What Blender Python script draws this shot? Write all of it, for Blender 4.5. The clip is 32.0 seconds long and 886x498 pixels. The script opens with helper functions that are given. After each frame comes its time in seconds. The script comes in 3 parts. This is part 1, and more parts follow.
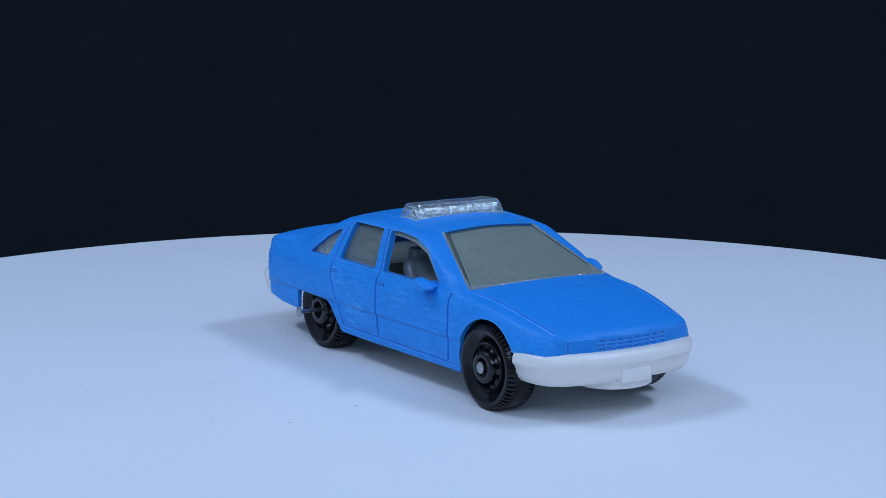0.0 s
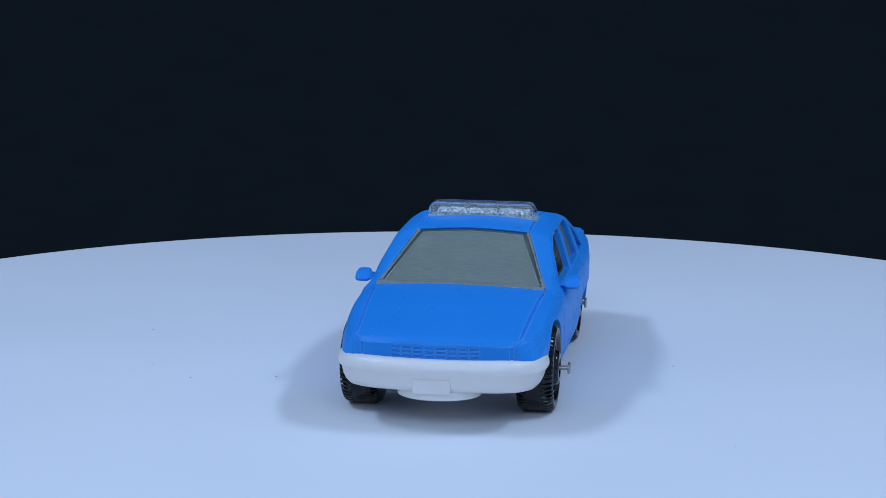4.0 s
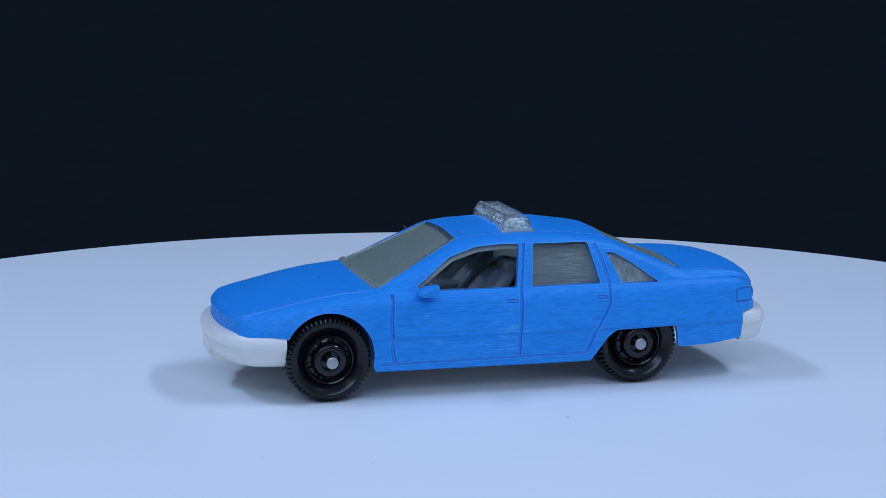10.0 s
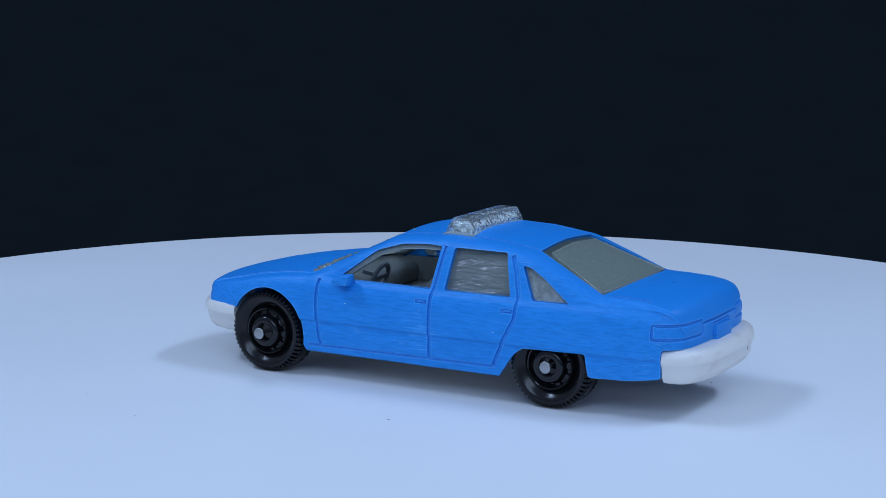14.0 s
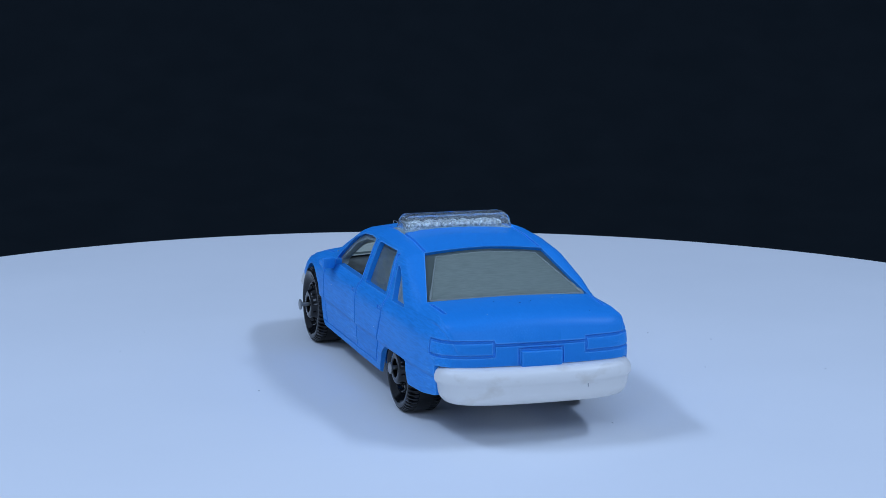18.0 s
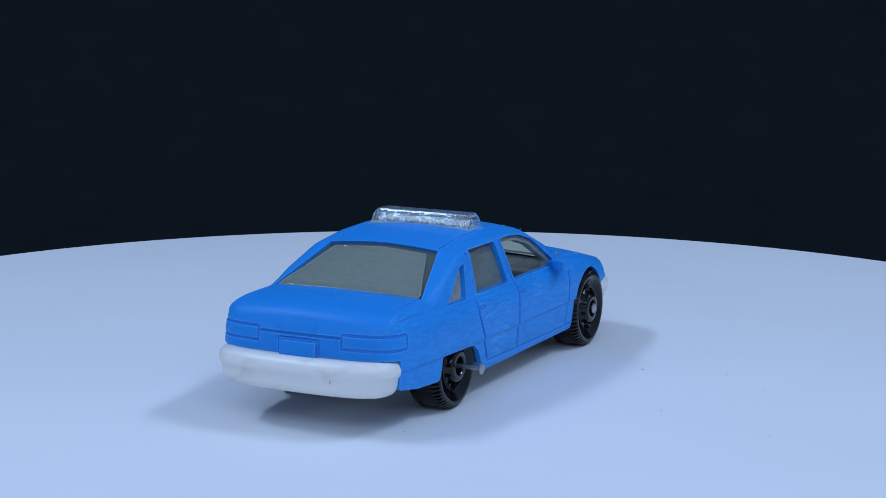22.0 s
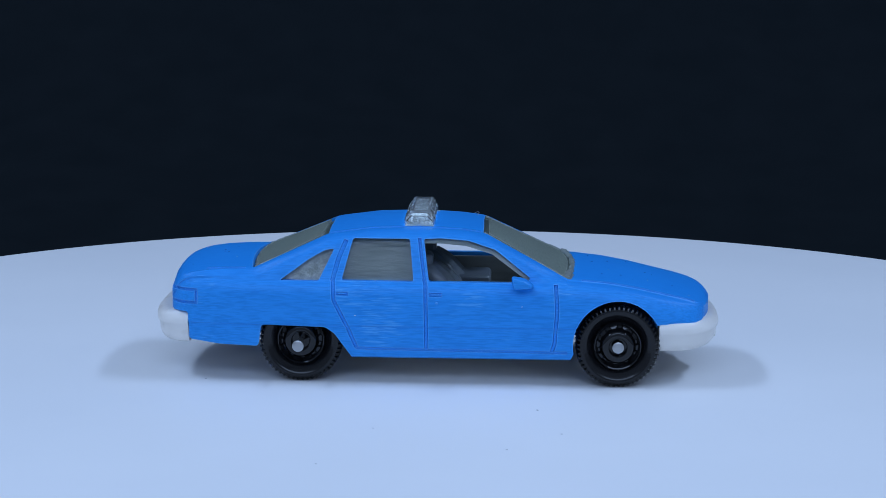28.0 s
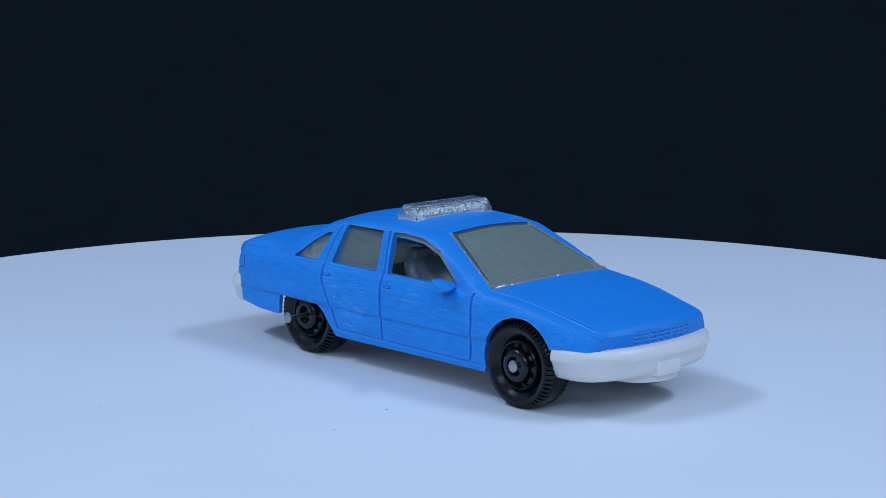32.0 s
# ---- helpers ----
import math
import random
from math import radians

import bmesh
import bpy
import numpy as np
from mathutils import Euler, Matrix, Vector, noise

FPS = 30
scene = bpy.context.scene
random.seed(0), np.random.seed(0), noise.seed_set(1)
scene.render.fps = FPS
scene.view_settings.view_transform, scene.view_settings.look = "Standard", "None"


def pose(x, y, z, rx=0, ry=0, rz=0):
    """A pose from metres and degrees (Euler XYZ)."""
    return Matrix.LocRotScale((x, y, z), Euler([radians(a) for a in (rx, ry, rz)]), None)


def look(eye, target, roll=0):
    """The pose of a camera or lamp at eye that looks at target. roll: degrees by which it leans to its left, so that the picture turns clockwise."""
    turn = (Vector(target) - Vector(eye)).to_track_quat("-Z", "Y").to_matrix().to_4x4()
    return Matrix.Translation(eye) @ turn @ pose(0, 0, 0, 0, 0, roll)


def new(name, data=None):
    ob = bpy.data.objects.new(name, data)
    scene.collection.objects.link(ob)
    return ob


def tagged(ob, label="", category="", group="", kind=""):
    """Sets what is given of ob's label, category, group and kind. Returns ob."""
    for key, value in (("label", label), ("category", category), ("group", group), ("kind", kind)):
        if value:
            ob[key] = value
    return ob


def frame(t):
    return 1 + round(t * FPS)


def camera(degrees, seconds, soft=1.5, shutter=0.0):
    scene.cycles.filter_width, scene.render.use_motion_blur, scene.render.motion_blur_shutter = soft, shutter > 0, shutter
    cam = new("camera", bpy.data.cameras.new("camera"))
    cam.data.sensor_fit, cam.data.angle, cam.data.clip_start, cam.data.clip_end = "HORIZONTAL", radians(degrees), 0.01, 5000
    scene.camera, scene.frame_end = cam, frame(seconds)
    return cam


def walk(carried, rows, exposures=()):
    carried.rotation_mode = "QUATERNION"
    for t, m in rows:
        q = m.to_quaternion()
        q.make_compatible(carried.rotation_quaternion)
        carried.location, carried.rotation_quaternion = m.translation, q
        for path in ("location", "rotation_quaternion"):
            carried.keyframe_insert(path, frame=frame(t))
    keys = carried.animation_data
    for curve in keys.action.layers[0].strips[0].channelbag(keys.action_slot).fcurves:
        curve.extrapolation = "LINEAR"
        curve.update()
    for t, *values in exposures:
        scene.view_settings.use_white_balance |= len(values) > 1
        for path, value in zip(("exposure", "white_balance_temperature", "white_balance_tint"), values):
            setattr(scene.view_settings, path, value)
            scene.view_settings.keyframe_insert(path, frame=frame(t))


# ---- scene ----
cam = camera(26.63, 32.0, soft=0.4)
EYE = (0.0, -0.27633, 0.06532)
CAM_POSE = Matrix(((0.999917, -0.009457, 0.008695, EYE[0]), (0.010164, 0.168506, -0.985648, EYE[1]),
                   (0.007857, 0.985655, 0.168588, EYE[2]), (0, 0, 0, 1)))
walk(cam, [(0.0, CAM_POSE), (32.0, CAM_POSE)])

# ---- turntable motion: one slow clockwise turn ----
START, RATE = -55.045, -10.9397
CAR_X, CAR_Y = 0.00039, 0.00267


def turn_at(t):
    return START + RATE * t


# ---- world and lights ----
world = bpy.data.worlds.new("room_light")
scene.world = world
world.use_nodes = True
world.node_tree.nodes["Background"].inputs[0].default_value = (0.48, 0.657, 1.0, 1)
world.node_tree.nodes["Background"].inputs[1].default_value = 0.42
COOL = (0.48, 0.657, 1.0)


def softbox(name, at, aim, sx, sy, watts):
    data = bpy.data.lights.new(name, "AREA")
    data.shape, data.size, data.size_y, data.energy, data.color = "RECTANGLE", sx, sy, watts, COOL
    lamp = new(name, data)
    lamp.matrix_world = look(at, aim)
    return lamp


softbox("led_panel_west", (-0.71, -0.02, 0.95), (0, 0, 0), 0.44, 0.11, 4.9)
softbox("led_panel_east", (0.71, -0.02, 0.95), (0, 0, 0), 0.44, 0.09, 4.9)
softbox("led_panel_front", (0.0, -1.3, 0.95), (0, 0, 0), 1.4, 0.5, 8.5)
scene.view_settings.exposure = -0.04


# ---- materials ----
def mat(name, base, rough=0.5, metal=0.0, spec=0.5, trans=0.0, ior=1.45):
    m = bpy.data.materials.new(name)
    m.use_nodes = True
    b = m.node_tree.nodes["Principled BSDF"]
    b.inputs["Base Color"].default_value = (*base, 1)
    b.inputs["Roughness"].default_value = rough
    b.inputs["Metallic"].default_value = metal
    b.inputs["Specular IOR Level"].default_value = spec
    b.inputs["Transmission Weight"].default_value = trans
    b.inputs["IOR"].default_value = ior
    return m


def streaks(m, size, stretch, c1, c2, lo, hi, bump=0.0, reach=0.0001, socket="Base Color", detail=4.0, over=None):
    """Noise in the thing's own space, drawn out along x, between two colours (or values), with relief."""
    nt = m.node_tree
    b = nt.nodes["Principled BSDF"]
    co = nt.nodes.new("ShaderNodeTexCoord")
    mp = nt.nodes.new("ShaderNodeMapping")
    mp.inputs["Scale"].default_value = stretch
    nz = nt.nodes.new("ShaderNodeTexNoise")
    nz.inputs["Scale"].default_value = size
    nz.inputs["Detail"].default_value = detail
    rp = nt.nodes.new("ShaderNodeValToRGB")
    rp.color_ramp.elements[0].position, rp.color_ramp.elements[1].position = lo, hi
    rp.color_ramp.elements[0].color, rp.color_ramp.elements[1].color = (*c1, 1), (*c2, 1)
    nt.links.new(co.outputs["Object"], mp.inputs[0])
    nt.links.new(mp.outputs[0], nz.inputs["Vector"])
    nt.links.new(nz.outputs[0], rp.inputs[0])
    out = rp.outputs[0]
    if over is not None:
        mx = nt.nodes.new("ShaderNodeMix")
        mx.data_type = "RGBA"
        mx.blend_type = "MULTIPLY"
        mx.inputs[0].default_value = 1.0
        nt.links.new(over, mx.inputs[6])
        nt.links.new(out, mx.inputs[7])
        out = mx.outputs[2]
    nt.links.new(out, b.inputs[socket])
    if bump:
        bp = nt.nodes.new("ShaderNodeBump")
        bp.inputs["Strength"].default_value = bump
        bp.inputs["Distance"].default_value = reach
        nt.links.new(nz.outputs[0], bp.inputs["Height"])
        nt.links.new(bp.outputs[0], b.inputs["Normal"])
    return out


BLUE = mat("blue_paint", (0.016, 0.24, 0.72), 0.44, spec=0.24)
first = streaks(BLUE, 4600, (0.1, 1, 1), (0.014, 0.238, 0.69), (0.023, 0.292, 0.80), 0.36, 0.6, 0.1, 0.00003, detail=2.5)


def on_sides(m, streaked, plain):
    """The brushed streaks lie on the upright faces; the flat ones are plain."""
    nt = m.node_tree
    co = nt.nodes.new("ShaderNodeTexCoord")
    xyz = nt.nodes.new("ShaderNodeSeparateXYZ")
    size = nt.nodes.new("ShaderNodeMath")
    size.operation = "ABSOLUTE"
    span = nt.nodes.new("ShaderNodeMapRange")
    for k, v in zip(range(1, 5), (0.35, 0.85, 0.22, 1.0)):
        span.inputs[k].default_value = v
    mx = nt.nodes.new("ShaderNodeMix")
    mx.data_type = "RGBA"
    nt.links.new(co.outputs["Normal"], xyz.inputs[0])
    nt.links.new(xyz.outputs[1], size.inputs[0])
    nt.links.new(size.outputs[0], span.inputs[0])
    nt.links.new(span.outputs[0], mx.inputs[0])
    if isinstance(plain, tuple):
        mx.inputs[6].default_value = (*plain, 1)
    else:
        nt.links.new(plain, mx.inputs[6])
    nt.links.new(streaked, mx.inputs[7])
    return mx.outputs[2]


# flat faces get a darker blue: their lower brightness is put into the colour
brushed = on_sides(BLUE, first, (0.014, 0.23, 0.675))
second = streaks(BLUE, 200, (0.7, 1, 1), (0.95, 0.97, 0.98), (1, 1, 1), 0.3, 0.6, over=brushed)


def scuffs(m, base, colour):
    """Sparse pale scratches along the car, over the base colour."""
    nt = m.node_tree
    co = nt.nodes.new("ShaderNodeTexCoord")
    mp = nt.nodes.new("ShaderNodeMapping")
    mp.inputs["Scale"].default_value = (0.09, 1, 1)
    fine = nt.nodes.new("ShaderNodeTexNoise")
    fine.inputs["Scale"].default_value = 4200
    fine.inputs["Detail"].default_value = 2
    wide = nt.nodes.new("ShaderNodeTexNoise")
    wide.inputs["Scale"].default_value = 120
    mul = nt.nodes.new("ShaderNodeMath")
    mul.operation = "MULTIPLY"
    rp = nt.nodes.new("ShaderNodeValToRGB")
    rp.color_ramp.elements[0].position, rp.color_ramp.elements[1].position = 0.35, 0.46
    mx = nt.nodes.new("ShaderNodeMix")
    mx.data_type = "RGBA"
    nt.links.new(co.outputs["Object"], mp.inputs[0])
    nt.links.new(mp.outputs[0], fine.inputs["Vector"])
    nt.links.new(co.outputs["Object"], wide.inputs["Vector"])
    nt.links.new(fine.outputs[0], mul.inputs[0])
    nt.links.new(wide.outputs[0], mul.inputs[1])
    nt.links.new(mul.outputs[0], rp.inputs[0])
    nt.links.new(rp.outputs[0], mx.inputs[0])
    nt.links.new(base, mx.inputs[6])
    mx.inputs[7].default_value = (*colour, 1)
    return mx.outputs[2]


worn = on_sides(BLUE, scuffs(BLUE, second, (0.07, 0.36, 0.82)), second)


def pale_edges(m, base, colour, radius):
    """Paler edges, where a rounded normal leaves the true one: rubbed paint and edge brightness put into the colour."""
    nt = m.node_tree
    bv = nt.nodes.new("ShaderNodeBevel")
    bv.samples = 4
    bv.inputs["Radius"].default_value = radius
    geo = nt.nodes.new("ShaderNodeNewGeometry")
    dot = nt.nodes.new("ShaderNodeVectorMath")
    dot.operation = "DOT_PRODUCT"
    rp = nt.nodes.new("ShaderNodeValToRGB")
    rp.color_ramp.elements[0].position, rp.color_ramp.elements[1].position = 0.78, 0.96
    rp.color_ramp.elements[0].color, rp.color_ramp.elements[1].color = (0.5, 0.5, 0.5, 1), (0, 0, 0, 1)
    mx = nt.nodes.new("ShaderNodeMix")
    mx.data_type = "RGBA"
    nt.links.new(bv.outputs[0], dot.inputs[0])
    nt.links.new(geo.outputs["Normal"], dot.inputs[1])
    nt.links.new(dot.outputs["Value"], rp.inputs[0])
    nt.links.new(rp.outputs[0], mx.inputs[0])
    nt.links.new(base, mx.inputs[6])
    mx.inputs[7].default_value = (*colour, 1)
    nt.links.new(mx.outputs[2], nt.nodes["Principled BSDF"].inputs["Base Color"])


# body rims: paint rubbed thin, plus the brightness of lit edges as colour
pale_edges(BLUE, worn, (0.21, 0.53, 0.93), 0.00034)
PIT = mat("dark_blue_paint", (0.008, 0.13, 0.42), 0.4)
WHITE_PLASTIC = mat("white_plastic", (0.8, 0.8, 0.78), 0.38)
WHITE_PLASTIC.node_tree.nodes["Principled BSDF"].inputs["Subsurface Weight"].default_value = 0.25
WHITE_PLASTIC.node_tree.nodes["Principled BSDF"].inputs["Subsurface Radius"].default_value = (0.001, 0.001, 0.001)
streaks(WHITE_PLASTIC, 400, (1, 1, 1), (0.79, 0.755, 0.705), (0.82, 0.785, 0.735), 0.3, 0.7, 0.03, 0.00003)
STAINED_WHITE = mat("stained_white_plastic", (0.8, 0.77, 0.72), 0.38)
streaks(STAINED_WHITE, 230, (1, 1, 1.6), (0.71, 0.655, 0.58), (0.815, 0.78, 0.73), 0.28, 0.42, 0.03, 0.00003)
FROST = mat("frosted_resin", (0.2, 0.22, 0.2), 0.07, spec=1.0)
streaks(FROST, 1400, (0.2, 1, 1), (0.15, 0.178, 0.17), (0.27, 0.30, 0.288), 0.3, 0.75, 1.0, 0.00055)
SCREEN = mat("frosted_screen_resin", (0.2, 0.22, 0.2), 0.26, spec=0.8)
SCREEN_TINT = streaks(SCREEN, 6500, (1, 0.1, 1), (0.145, 0.172, 0.155), (0.26, 0.295, 0.265), 0.3, 0.6, 0.18, 0.00003)
GRAIN = mat("rough_resin", (0.3, 0.32, 0.3), 0.08, spec=1.0)
# paler blotches put part of the rough resin's sparkle into its colour
streaks(GRAIN, 950, (1, 1, 1), (0.28, 0.31, 0.29), (0.55, 0.58, 0.56), 0.4, 0.7, 1.0, 0.0005)
# clear resin, with the dark of the shaded cabin behind it as its colour
EDGE_RESIN = mat("dark_toned_edge_resin", (0.10, 0.118, 0.105), 0.1)
BEAD = mat("glossy_resin", (0.33, 0.36, 0.34), 0.05, spec=1.0)
LINER = mat("resin_liner", (0.37, 0.41, 0.38), 0.3)
SPARK = mat("faceted_resin", (0.74, 0.79, 0.78), 0.14, spec=1.0, trans=0.12)
# bright and dark speckle in the colour stands for glints on the facets
streaks(SPARK, 2300, (1, 1, 1), (0.34, 0.38, 0.37), (0.80, 0.84, 0.83), 0.4, 0.62, 1.0, 0.0006)
CLEAR = mat("clear_resin", (0.9, 0.94, 0.94), 0.05, trans=0.95, ior=1.47)
TYRE = mat("black_rubber", (0.004, 0.004, 0.005), 0.2, spec=0.45)
RIM = mat("gloss_black_plastic", (0.005, 0.005, 0.006), 0.06)
STEEL = mat("steel_pin", (0.42, 0.42, 0.42), 0.36, 1.0)
SEAT = mat("slate_grey_plastic", (0.125, 0.145, 0.17), 0.4)
TUB = mat("brown_grey_plastic", (0.17, 0.17, 0.15), 0.5)
streaks(TUB, 700, (0.3, 1, 1), (0.085, 0.094, 0.092), (0.125, 0.134, 0.13), 0.3, 0.7, 0.1, 0.00005)
DISC = mat("white_disc", (0.8, 0.8, 0.8), 0.5, spec=0.1)
streaks(DISC, 14, (1, 1, 1), (0.77, 0.775, 0.78), (0.82, 0.82, 0.82), 0.3, 0.7)
SPECK = mat("pale_dust", (0.42, 0.43, 0.44), 0.9)
DUST = mat("grey_dust", (0.3, 0.3, 0.31), 0.9)
CLOTH = mat("black_cloth", (0.006, 0.007, 0.008), 0.95, spec=0.0)
streaks(CLOTH, 60, (1, 1, 1), (0.0082, 0.0112, 0.0136), (0.0097, 0.0130, 0.0157), 0.3, 0.7)


def let_through(m, share, colour):
    """Milky resin: part of the light goes on through it, scattered."""
    nt = m.node_tree
    tr = nt.nodes.new("ShaderNodeBsdfTranslucent")
    tr.inputs[0].default_value = (*colour, 1)
    mx = nt.nodes.new("ShaderNodeMixShader")
    mx.inputs[0].default_value = share
    out = nt.nodes["Material Output"]
    nt.links.new(nt.nodes["Principled BSDF"].outputs[0], mx.inputs[1])
    nt.links.new(tr.outputs[0], mx.inputs[2])
    nt.links.new(mx.outputs[0], out.inputs["Surface"])


for resin in (SCREEN, EDGE_RESIN, BEAD, FROST, LINER, GRAIN):
    let_through(resin, 0.4, (0.85, 0.9, 0.8))
# the highlight along the pane edges is painted in as a pale colour
pale_edges(SCREEN, SCREEN_TINT, (0.8, 0.84, 0.8), 0.0003)


# ---- mesh helpers: parts are modelled in millimetres ----
MM = 0.001


def part(name, bm, material, parent=None, label="", smooth=35.0, scale=MM):
    """One mesh object from a bmesh in millimetres, or from a mesh, under a thing."""
    if isinstance(bm, bpy.types.Mesh):
        me = bm
    else:
        me = bpy.data.meshes.new(name)
        bm.to_mesh(me)
        bm.free()
    me.transform(Matrix.Scale(scale, 4))
    me.materials.clear()
    me.materials.append(material)
    if smooth:
        me.polygons.foreach_set("use_smooth", [True] * len(me.polygons))
        me.set_sharp_from_angle(angle=radians(smooth))
    me.update()
    ob = new(name, me)
    ob.parent = parent
    if label:
        tagged(ob, label)
    return ob


def thing(name, label, category, group="", kind=""):
    ob = new(name)
    ob.empty_display_size = 0.01
    return tagged(ob, label, category, group, kind)


def finish(bm):
    bmesh.ops.recalc_face_normals(bm, faces=bm.faces)
    return bm


def rings(loops, closed=True, caps=True):
    """A skin over a row of vertex loops of equal count."""
    bm = bmesh.new()
    rows = [[bm.verts.new(p) for p in loop] for loop in loops]
    n = len(rows[0])
    for a, b in zip(rows, rows[1:]):
        for i in range(n if closed else n - 1):
            j = (i + 1) % n
            bm.faces.new((a[i], a[j], b[j], b[i]))
    if caps:
        bm.faces.new(rows[0][::-1])
        bm.faces.new(rows[-1])
    return finish(bm)


def prism(outline, axis, lo, hi):
    """An outline of (u, v) drawn out along an axis: y takes (x, z), z takes (x, y), x takes (y, z)."""
    def at(u, v, w):
        return {"y": (u, w, v), "z": (u, v, w), "x": (w, u, v)}[axis]
    return rings([[at(u, v, lo) for u, v in outline], [at(u, v, hi) for u, v in outline]])


def rounded(outline, r, n=5):
    """Rounds the corners of an outline."""
    out = []
    for i, p in enumerate(outline):
        p, a, b = Vector(p), Vector(outline[i - 1]), Vector(outline[(i + 1) % len(outline)])
        ra = min(r, (a - p).length * 0.45)
        rb = min(r, (b - p).length * 0.45)
        s, e = p + (a - p).normalized() * ra, p + (b - p).normalized() * rb
        for k in range(n + 1):
            t = k / n
            out.append(tuple(s * (1 - t) ** 2 + p * 2 * t * (1 - t) + e * t * t))
    return out


def block(x0, x1, y0, y1, z0, z1, bevel=0.2, seg=2):
    bm = bmesh.new()
    bmesh.ops.create_cube(bm, size=1)
    for v in bm.verts:
        v.co = ((x0 + x1) / 2 + v.co.x * (x1 - x0), (y0 + y1) / 2 + v.co.y * (y1 - y0), (z0 + z1) / 2 + v.co.z * (z1 - z0))
    if bevel:
        bmesh.ops.bevel(bm, geom=bm.edges[:], offset=bevel, segments=seg, affect="EDGES", profile=0.6)
    return bm


def lathe(profile, n=64, wave=None):
    """Turns (radius, y) round the y axis; wave(i, k, r, y) may shift a vertex."""
    loops = []
    for k, (r, y) in enumerate(profile):
        loop = []
        for i in range(n):
            rr, yy = wave(i, k, r, y) if wave else (r, y)
            a = 2 * math.pi * i / n
            loop.append((rr * math.cos(a), yy, rr * math.sin(a)))
        loops.append(loop)
    return rings(loops)


def merge(*bms):
    out = bmesh.new()
    for b in bms:
        me = bpy.data.meshes.new("tmp")
        b.to_mesh(me)
        out.from_mesh(me)
        bpy.data.meshes.remove(me)
        b.free()
    return out


def moved(bm, m):
    bm.transform(m)
    return bm


def carve(base, *cuts):
    """Base mesh after a row of (operation, bmesh) cuts, one after the other, as a new mesh."""
    def hold(b):
        me = bpy.data.meshes.new("tmp")
        b.to_mesh(me)
        return new("tmp", me)
    for op, b in cuts:
        was, took = base.calc_volume(signed=True), b.calc_volume(signed=True)
        for shift in (0.0, 0.013, -0.017, 0.031, -0.037):
            b.transform(Matrix.Translation((shift, shift * 0.7, -shift * 0.4)))
            ob, tool = hold(base), hold(b)
            m = ob.modifiers.new("cut", "BOOLEAN")
            m.operation, m.object, m.solver = op, tool, "EXACT"
            me = bpy.data.meshes.new_from_object(ob.evaluated_get(bpy.context.evaluated_depsgraph_get()))
            made = bmesh.new()
            made.from_mesh(me)
            for o in (ob, tool):
                d = o.data
                bpy.data.objects.remove(o)
                bpy.data.meshes.remove(d)
            bpy.data.meshes.remove(me)
            now = made.calc_volume(signed=True)
            if (op == "INTERSECT" and 0 < now < min(took, was) * 0.97) or (op != "INTERSECT" and 0 < now and was - now <= took * 1.02 + 1 and now < was + 1):
                base.free()
                base = made
                break
            made.free()
        else:
            b.verts.ensure_lookup_table()
            print("cut refused", round(was), round(took, 2), round(now), b.verts[0].co)
        b.free()
    me = bpy.data.meshes.new("carved")
    base.to_mesh(me)
    base.free()
    return me


# ---- the car's form: stations along its length, front at +x ----
FORM = [  # x, half width, edge y, edge z, centre z
    (37.0, 11.5, 10.0, 11.3, 11.5), (36.8, 12.15, 10.55, 11.75, 12.0), (36.3, 12.7, 10.95, 12.1, 12.43), (35.2, 13.15, 11.2, 12.38, 12.78), (34.0, 13.5, 11.3, 12.65, 13.15), (30.0, 14.1, 11.4, 13.45, 14.2),
    (26.0, 14.4, 11.6, 14.25, 15.05), (21.6, 14.6, 11.9, 14.95, 15.7), (17.2, 14.65, 12.25, 15.35, 16.05), (15.7, 14.7, 12.3, 15.4, 16.05),
    (9.5, 14.7, 10.35, 18.55, 19.15), (3.4, 14.7, 8.5, 21.55, 22.05), (0.0, 14.7, 8.6, 22.0, 22.5), (-6.0, 14.75, 8.7, 22.3, 22.8),
    (-13.0, 14.7, 8.8, 22.05, 22.6), (-19.3, 14.6, 8.8, 21.2, 21.75), (-25.0, 14.5, 10.25, 18.7, 19.2), (-30.2, 14.35, 11.55, 16.4, 16.9), (-34.0, 14.1, 11.7, 16.3, 17.05),
    (-37.5, 13.8, 12.0, 16.05, 16.85), (-40.0, 13.6, 12.1, 15.7, 16.5), (-41.5, 13.35, 12.0, 15.2, 16.0), (-42.3, 12.95, 11.6, 14.5, 15.2), (-42.75, 12.45, 11.15, 13.5, 14.1), (-43.0, 11.6, 10.5, 12.3, 12.8)]
FX = np.array([f[0] for f in FORM[::-1]])
FV = np.array([f[1:] for f in FORM[::-1]])


def form_at(x):
    vals = np.zeros(4)
    for dx, w in ((-0.4, 0.25), (0, 0.5), (0.4, 0.25)):
        vals += w * np.array([np.interp(x + dx, FX, FV[:, i]) for i in range(4)])
    return vals


def bow(x, y):
    """How far the nose and the tail draw back towards the sides."""
    f = max(0.0, (x - 20.0) / 17.0)
    r = max(0.0, (-30.0 - x) / 13.0)
    return -2.1 * f ** 1.5 * (abs(y) / 12.0) ** 2.2 + r * r * (0.2 * (y / 6.3) ** 2 + 1.4 * (abs(y) / 13.4) ** 8)


